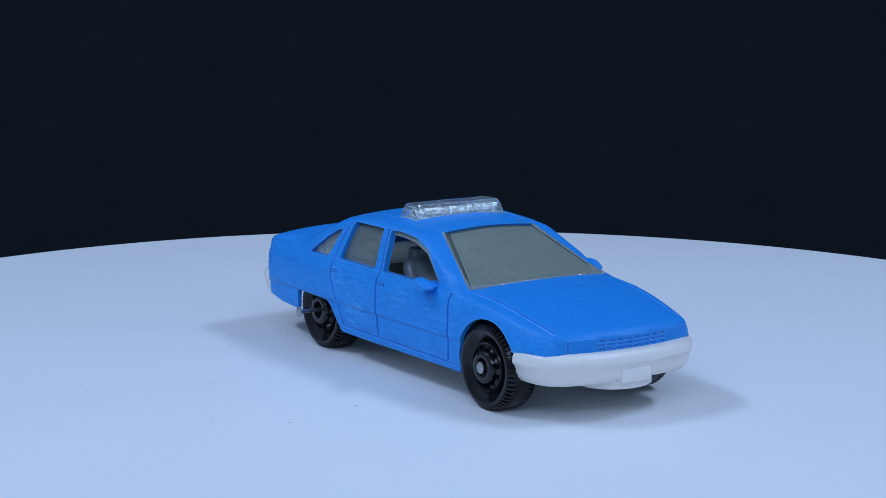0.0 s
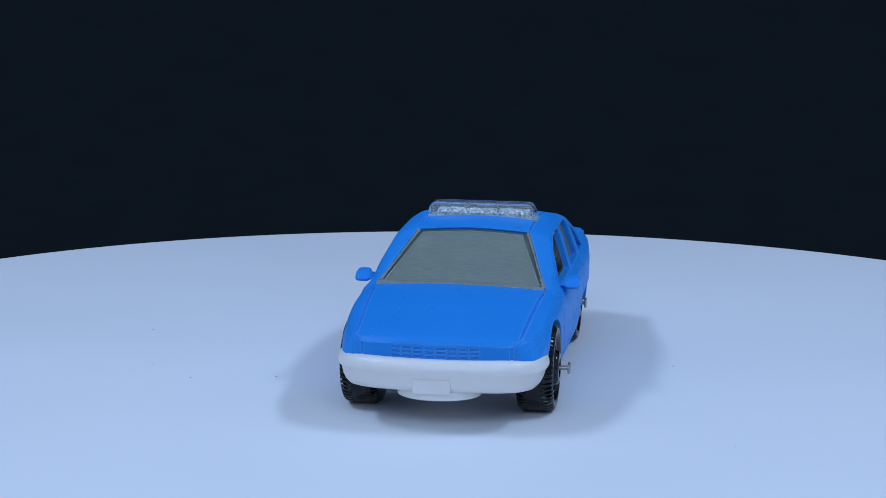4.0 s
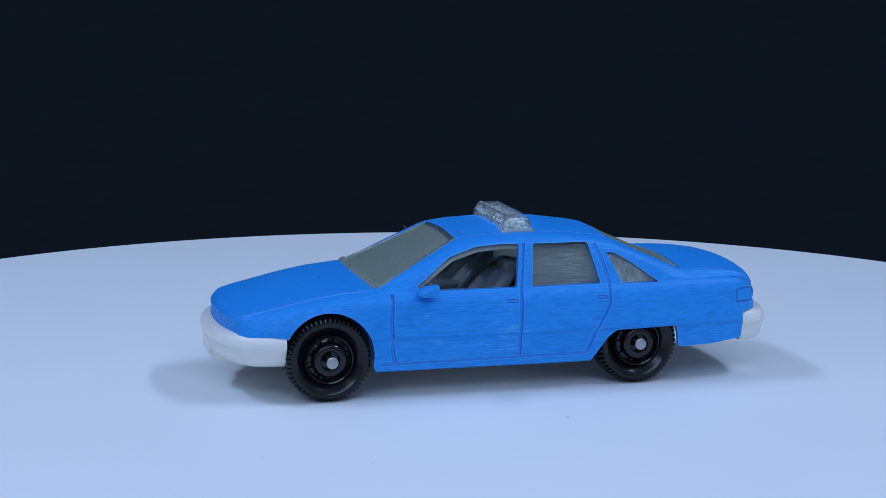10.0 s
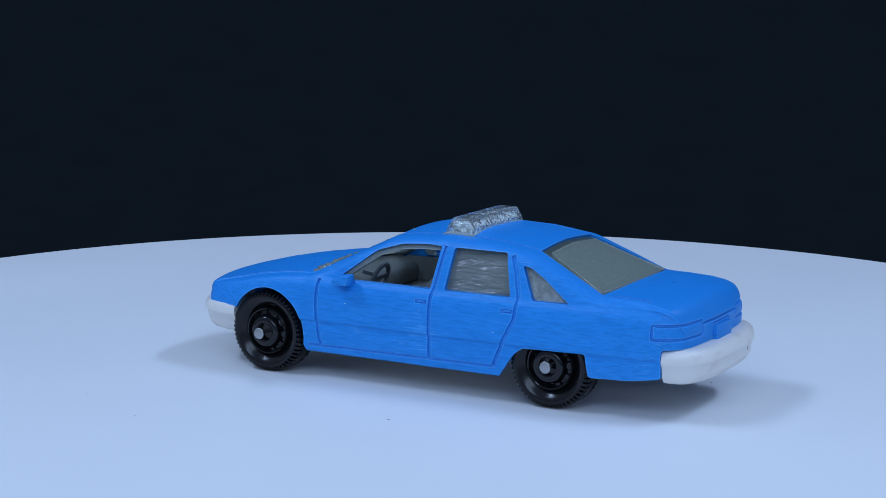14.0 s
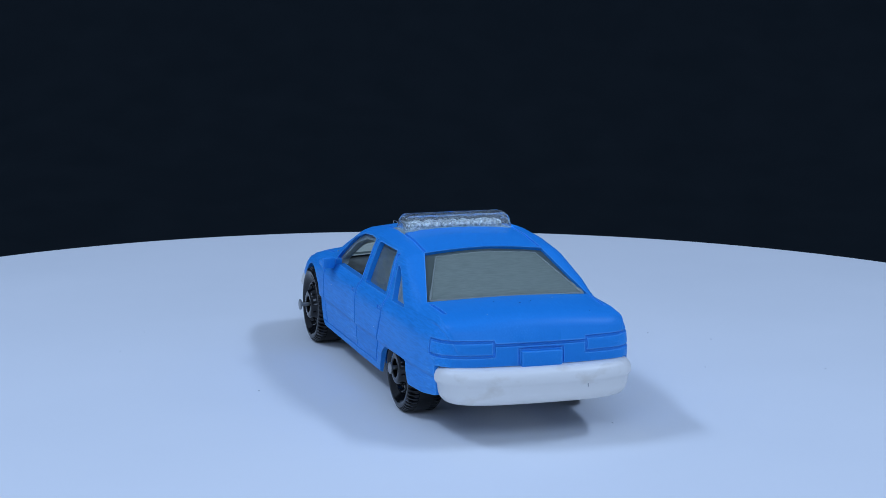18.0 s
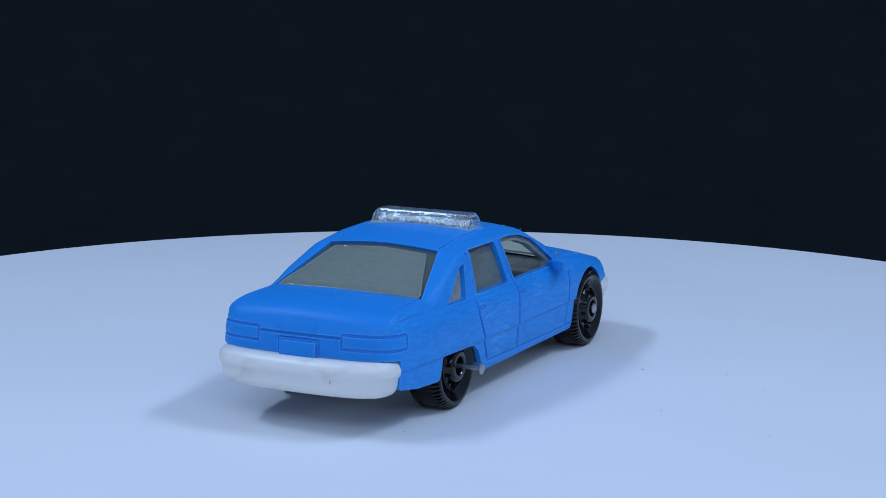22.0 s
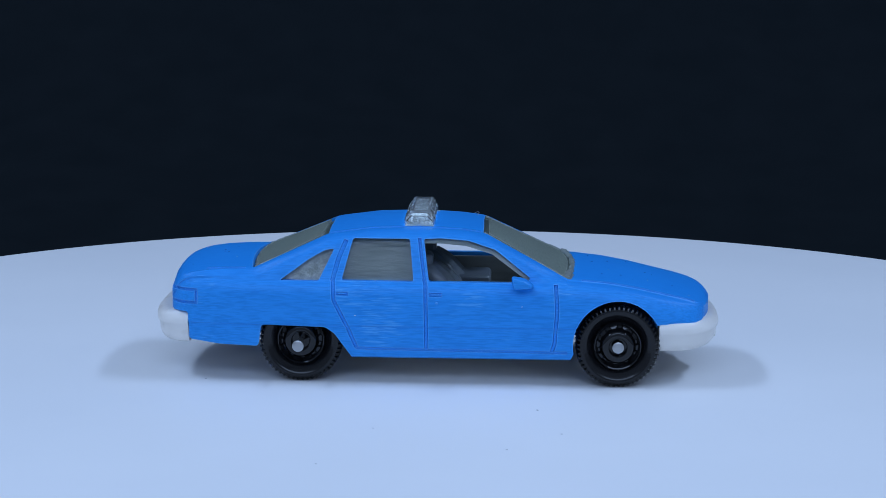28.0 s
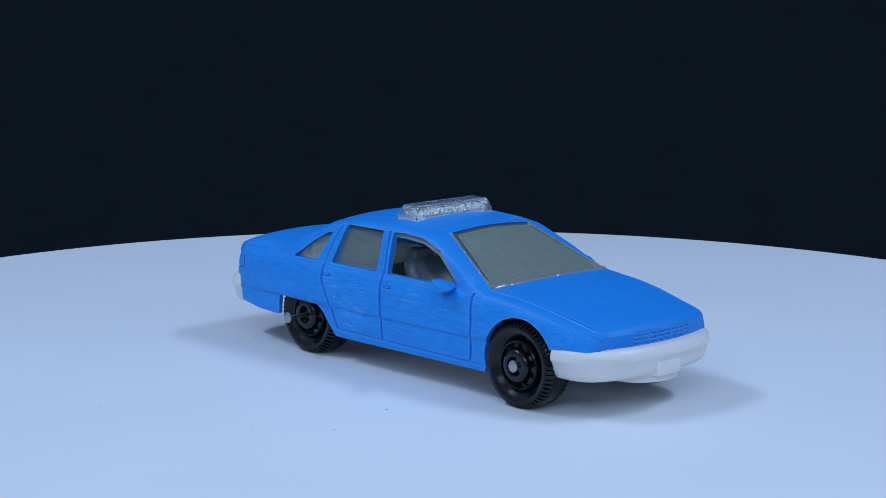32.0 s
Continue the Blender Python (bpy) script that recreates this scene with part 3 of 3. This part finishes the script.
wheel(22.9, 1, 14.7, 16.5)
wheel(22.9, -1, 14.7, 15.4)
wheel(-23.1, 1, 13.5, 14.65)
wheel(-23.1, -1, 13.5, 17.35)

# light bar: a clear cover in three swellings, with a faceted block inside each
def bar_loop(y, k, lift, rough=0.0, wall=0.0):
    """One section of the bar, with its sides drawn in by k and its top lowered by lift."""
    mid, z0, z1 = -6.15, 21.9, 24.55 - lift
    h = z1 - z0
    h -= wall
    half = [(2.2, -0.1 if wall else 0.0), (2.2, 0.16), (2.2, 0.27), (2.2, 0.38), (2.2, 0.5), (2.12, 0.58), (1.62, 0.9), (1.45, 0.985), (1.2, 1.0)]
    out = []
    for s in (1, -1):
        for u, v in half[::s]:
            q = random.uniform(-rough, rough) if 0.1 < v < 0.6 else 0.0
            out.append((mid + s * (u * k - wall + q), y, z0 + h * v + q * 0.5))
    return out


rows = [(-8.1, 0.9, 1.15), (-7.98, 0.95, 0.75), (-7.75, 0.98, 0.4), (-7.35, 1.0, 0.06), (-6.9, 1.0, 0.0)]
for seam in (-2.33, 2.33):
    last = rows[-1][0]
    rows += [(last + (seam - 0.3 - last) * k / 12, 1.0, 0.0, 0.07) for k in range(1, 12)]
    rows += [(seam - 0.3, 1.0, 0.0), (seam - 0.08, 0.98, 0.09), (seam + 0.08, 0.98, 0.09), (seam + 0.3, 1.0, 0.0)]
rows += [(2.63 + 4.27 * k / 12, 1.0, 0.0, 0.07) for k in range(1, 12)]
rows += [(-y, k, lift) for y, k, lift in rows[4::-1]]
cover = rings([bar_loop(*row) for row in rows])
hollow = rings([bar_loop(y, 1.0, lift, 0.0, 0.3) for y, lift in ((-7.7, 0.6), (-7.4, 0.2), (7.4, 0.2), (7.7, 0.6))])
bar = part("light_bar", carve(cover, ("DIFFERENCE", hollow)), CLEAR, car, "clear resin roof light bar in three segments", smooth=4)
bar.visible_shadow = False
for y0 in (-6.75, -2.1, 2.55):
    # rows of small uneven facets
    loops = []
    for j in range(15):
        y = y0 + 4.55 * j / 14
        end = j in (0, 14)
        loop = []
        side = [(1.74 + (0.08 if k % 2 else -0.08), 22.05 + 0.34 * k) for k in range(5)]
        for u, z in side + [(0.9, 23.5), (0.0, 23.4), (-0.9, 23.5)] + [(-u, z) for u, z in side[::-1]]:
            q = 0.0 if end else random.uniform(-0.07, 0.07)
            loop.append((-6.15 + u * (0.9 if end else 1) + q, y + (0 if end else random.uniform(-0.05, 0.05)), z + (-0.2 * (z > 22.8) if end else random.uniform(-0.04, 0.04))))
        loops.append(loop)
    part("lamp_block", rings(loops), SPARK, bar, "faceted pale resin lamp block", smooth=0)
part("bar_base", carve(shell(-0.05), ("INTERSECT", merge(block(-8.6, -3.65, 6.2, 8.6, 20.5, 24.0, 0), block(-8.15, -4.15, -7.95, 6.1, 20.5, 24.0, 0)))), LINER, bar, "grey resin base showing at the end of the light bar")

# door mirrors: wedges on a short foot
MIRROR = rounded([(-1.55, 1.05), (0.3, 0.8), (1.7, 0.0), (2.0, -0.45), (1.4, -0.8), (-1.3, -0.9)], 0.45, 4)
for s in (1, -1):
    loops = [[(8.85 + dx + u * k, s * y, 15.35 + v * k) for u, v in MIRROR] for y, k, dx in
             ((13.1, 0.45, 0.4), (14.2, 0.5, 0.3), (14.4, 0.78, 0.0), (14.65, 0.9, 0), (15.4, 0.93, 0), (16.0, 0.88, 0), (16.25, 0.78, 0), (16.38, 0.55, 0.1))]
    part("door_mirror", rings(loops), BLUE, car, "small blue wedge-shaped door mirror")

# cabin: an open tub with seats, dashboard and steering wheel
tub = merge(block(-12.0, 14.5, -12.6, 12.6, 9.4, 10.6, 0.2), block(-12.0, 14.0, -12.7, -11.9, 10.0, 14.5, 0.2), block(-12.0, 14.0, 11.9, 12.7, 10.0, 14.5, 0.2),
            # the last block is an added, unseen shelf that stops light leaking through the boot
            block(-12.6, -11.8, -11.6, 11.6, 10.0, 14.6, 0.3), block(-31.5, -12.4, -12.2, 12.2, 13.2, 14.0, 0.2))
part("cabin_tub", tub, TUB, car, "brown-grey plastic cabin tub")
for s in (1, -1):
    mid = s * 6.1
    back = 2.6
    loops = []
    for z, x, rx, ry in ((11.0, 2.0, 2.1, 4.0), (12.2, 1.4, 2.4, 4.4), (13.4, 0.6, 2.4, 4.5), (14.5, -0.3, 2.3, 4.4), (15.4, -1.0, 2.1, 4.1), (16.1, -1.6, 1.8, 3.6), (16.6, -2.0, 1.4, 2.8), (16.8, -2.2, 0.7, 1.7)):
        loop = []
        for i in range(32):
            a = 2 * math.pi * i / 32
            c, d = math.cos(a), math.sin(a)
            dent = 0.42 * max(0.0, c) * math.cos(3.2 * d * 1.6) ** 2
            loop.append((x - back + math.copysign(abs(c) ** 0.75, c) * rx - dent * rx, mid + math.copysign(abs(d) ** 0.7, d) * ry, z))
        loops.append(loop)
    seat = part("front_seat", rings(loops), SEAT, car, "slate grey bucket seat", smooth=60)
    part("cushion", block(0.0 - back, 7.0 - back, mid - 4.0, mid + 4.0, 10.6, 13.2, 0.8, 3), SEAT, seat)
    part("headrest", block(-3.7 - back, -1.5 - back, mid - 2.1, mid + 2.1, 15.9, 18.2, 0.85, 3), SEAT, seat)
# drawn forward to 17.6 so that no light leaks down behind it
part("dashboard", prism(rounded([(17.6, 10.6), (17.6, 14.7), (14.8, 14.4), (12.6, 13.8), (11.8, 13.0), (11.8, 10.6)], 0.6), "y", -12.2, 12.2), TUB, car, "brown-grey dashboard")
loops = []
for i in range(28):
    a = 2 * math.pi * i / 28
    c = Vector((0, 1.95 * math.cos(a), 1.95 * math.sin(a)))
    out = c.normalized()
    loops.append([c + out * 0.42 * math.cos(b) + Vector((0.32 * math.sin(b), 0, 0)) for b in [2 * math.pi * j / 8 for j in range(8)]])
loops.append(loops[0])
bm = rings(loops, caps=False)
bmesh.ops.remove_doubles(bm, verts=bm.verts[:], dist=1e-5)
bm = merge(finish(bm), block(-0.3, 0.3, -2.1, 2.1, -0.35, 0.35, 0.1), moved(block(0, 3.0, -0.3, 0.3, -0.3, 0.3, 0.1), Matrix.Rotation(radians(10), 4, "Y")))
part("steering_wheel", moved(bm, Matrix.Translation((8.1, 6.1, 14.5)) @ Matrix.Rotation(radians(-20), 4, "Y")), SEAT, car, "dark grey steering wheel")

# small marks: scuffs on the rear bumper, chips and a fibre
def fleck(name, at, size, material, owner, label):
    bm = bmesh.new()
    bmesh.ops.create_icosphere(bm, subdivisions=1, radius=0.5)
    for v in bm.verts:
        v.co = tuple(c * k * random.uniform(0.75, 1.2) for c, k in zip(v.co, size))
    p = Vector(at)
    bm.transform(Matrix.Translation(p))
    return part(name, bm, material, owner, label, smooth=0)


fleck("scuff", (-45.1, 5.3, 8.55), (0.16, 0.3, 0.24), DUST, rear_bumper, "small dark scuff")
fleck("scuff", (-44.95, -5.8, 7.6), (0.16, 0.14, 0.75), DUST, rear_bumper, "thin grey scuff")
for at in ((31.9, 9.6), (33.4, -9.2), (27.5, -6.5), (-33.5, -5.0), (-39.5, 6.2)):
    p = skin((at[0], at[1], 0), (0, 0, 1))
    fleck("paint_chip", p, (0.2, 0.13, 0.06), WHITE_PLASTIC, body, "tiny pale paint chip")
for at in ((-15.1, 10.2), (9.0, 11.8)):
    for s in (1, -1):
        p = skin((at[0], 0, at[1]), (0, s, 0))
        fleck("paint_chip", p, (0.3, 0.06, 0.1), WHITE_PLASTIC, body, "tiny pale paint chip")


fleck("scuff", (-44.6, 8.7, 9.1), (0.14, 0.9, 0.2), DUST, rear_bumper, "thin grey scuff")
fleck("scuff", (-45.25, 1.6, 9.35), (0.14, 0.7, 0.16), DUST, rear_bumper, "thin grey scuff")
# set drops of resin on the panes
for x, y, size in ((9.2, 9.3, 0.42), (14.3, 9.8, 0.38), (13.9, -4.1, 0.5), (14.6, -6.3, 0.62), (12.2, -9.7, 0.36), (6.1, -6.8, 0.3), (14.9, 3.4, 0.34)):
    fleck("resin_drop", skin((x, y, 0), SCREEN_N) - SCREEN_N * 0.1, (size, size * 0.8, 0.22), BEAD, screen, "glossy drop of set resin")
for x, y, size in ((-28.6, -7.2, 0.34), (-29.0, 6.4, 0.4), (-22.5, 7.1, 0.26)):
    fleck("resin_drop", skin((x, y, 0), BACK_N) - BACK_N * 0.1, (size, size * 0.8, 0.2), BEAD, rear, "glossy drop of set resin")
# raised flecks of darker blue, for dark pits in the bonnet and the boot lid
pit_random = random.Random(7)
for k in range(16):
    x, y = (pit_random.uniform(18.5, 34.0), pit_random.uniform(-9.5, 9.5)) if k < 11 else (pit_random.uniform(-40.0, -33.0), pit_random.uniform(-9.0, 9.0))
    q = pit_random.uniform(0.16, 0.34)
    fleck("paint_pit", skin((x, y, 0), (0, 0, 1)), (q * 1.3, q, 0.16), PIT, body, "")
# pull bars in the door handle recesses, and a lock below the front ones
for s in (1, -1):
    for hx in (-17.0, -3.5):
        p = skin((hx, 0, 13.35), (0, s, 0))
        part("door_handle", block(p.x - 0.62, p.x + 0.5, *sorted((p.y - s * 0.3, p.y - s * 0.02)), p.z - 0.12, p.z + 0.14, 0.06), BLUE, body, "small blue pull handle in a recess")
    p = skin((-3.3, 0, 12.15), (0, s, 0))
    fleck("door_lock", p, (0.42, 0.16, 0.42), BLUE, body, "small round door lock")


def fibre(points, owner):
    """A thin dust fibre: a fine tube along a bent line."""
    line = curve_through([Vector(p).to_2d() for p in points], 5)
    zs = np.interp(np.linspace(0, 1, len(line)), np.linspace(0, 1, len(points)), [p[2] for p in points])
    loops = []
    for p, z in zip(line, zs):
        loops.append([(p.x + 0.045 * math.cos(a), p.y + 0.045 * math.sin(a), z + 0.03 * math.sin(2 * a)) for a in [2 * math.pi * k / 5 for k in range(5)]])
    return part("dust_fibre", rings(loops), DUST, owner, "fine dust fibre")


top = skin((2.1, 6.1, 0), (0, 0, 1))
fibre([(top.x, top.y, top.z - 0.05), (top.x + 0.3, top.y + 0.2, top.z + 0.25), (top.x + 0.1, top.y + 0.7, top.z + 0.4), (top.x - 0.4, top.y + 0.9, top.z + 0.15)], body)
top = skin((6.0, -9.4, 0), (0, 0, 1))
fibre([(top.x, top.y, top.z - 0.05), (top.x + 0.2, top.y - 0.1, top.z + 0.25), (top.x + 0.6, top.y - 0.2, top.z + 0.5)], body)

# ---- turntable, backdrop, table ----
DISC_R = 0.130
prof = [(0.0005, -0.012), (DISC_R - 0.003, -0.012), (DISC_R - 0.0006, -0.0105), (DISC_R, -0.009), (DISC_R, -0.0012), (DISC_R - 0.0004, -0.0004), (DISC_R - 0.0012, 0.0), (0.0005, 0.0)]
FLIP = Matrix(((1, 0, 0, 0), (0, 0, 1, 0), (0, 1, 0, 0), (0, 0, 0, 1)))
turntable = thing("turntable", "round matt white turntable disc with a few dust specks", "turntable")
disc = part("disc", finish(moved(lathe(prof, 256), FLIP)), DISC, turntable, "matt white round disc", smooth=40, scale=1.0)
part("foot", finish(moved(lathe([(0.0005, -0.04), (0.085, -0.04), (0.085, -0.0125), (0.0005, -0.0125)], 96), FLIP)), TYRE, turntable, "dark round foot", scale=1.0)
SPECKS = [(11.2, -28.0, 0.75), (14.2, -40.2, 0.6), (7.0, -48.2, 0.55), (-7.0, 29.4, 0.75), (23.7, 44.9, 0.5), (36.6, 39.2, 0.5), (-37.2, -12.6, 0.6), (-16.6, -56.0, 0.5), (-10.7, -38.8, 0.5)]
for x, y, size in SPECKS:
    bm = bmesh.new()
    bmesh.ops.create_icosphere(bm, subdivisions=1, radius=size * 0.3)
    for v in bm.verts:
        v.co = (v.co.x * random.uniform(0.6, 1.5), v.co.y * random.uniform(0.5, 1.1), max(0.0, v.co.z) * 0.45)
    speck = part("dust_speck", bm, SPECK, disc)
    speck.location = (x * MM + CAR_X, y * MM + CAR_Y - 0.0016, 0)

# one black cloth lies on the table and rises behind it in a wide sweep
sweep = [(-0.75, -0.0405), (0.3, -0.0405)]
sweep += [(0.3 + 0.45 * math.sin(a), -0.0405 + 0.45 * (1 - math.cos(a))) for a in [radians(6 * i) for i in range(1, 16)]]
sweep += [(0.76, 1.0)]
thick = [(y + 0.004, z - 0.004) for y, z in sweep]
loops = []
for i in range(25):
    x = -1.1 + 2.2 * i / 24
    loops.append([(x, y, z) for y, z in sweep + thick[::-1]])
backdrop = part("backdrop", rings(loops), CLOTH, None, scale=1.0, smooth=60)
tagged(backdrop, "plain black cloth backdrop under and behind the turntable", "backdrop", kind="structure")


# ---- motion ----
def motions():
    rows_car, rows_disc = [], []
    for k in range(65):
        t = k * 0.5
        m = pose(0, 0, 0, 0, 0, turn_at(t))
        rows_car.append((t, m @ pose(CAR_X, CAR_Y, 0)))
        rows_disc.append((t, m @ pose(0, 0.0016, 0)))
    walk(car, rows_car)
    walk(turntable, rows_disc)


motions()
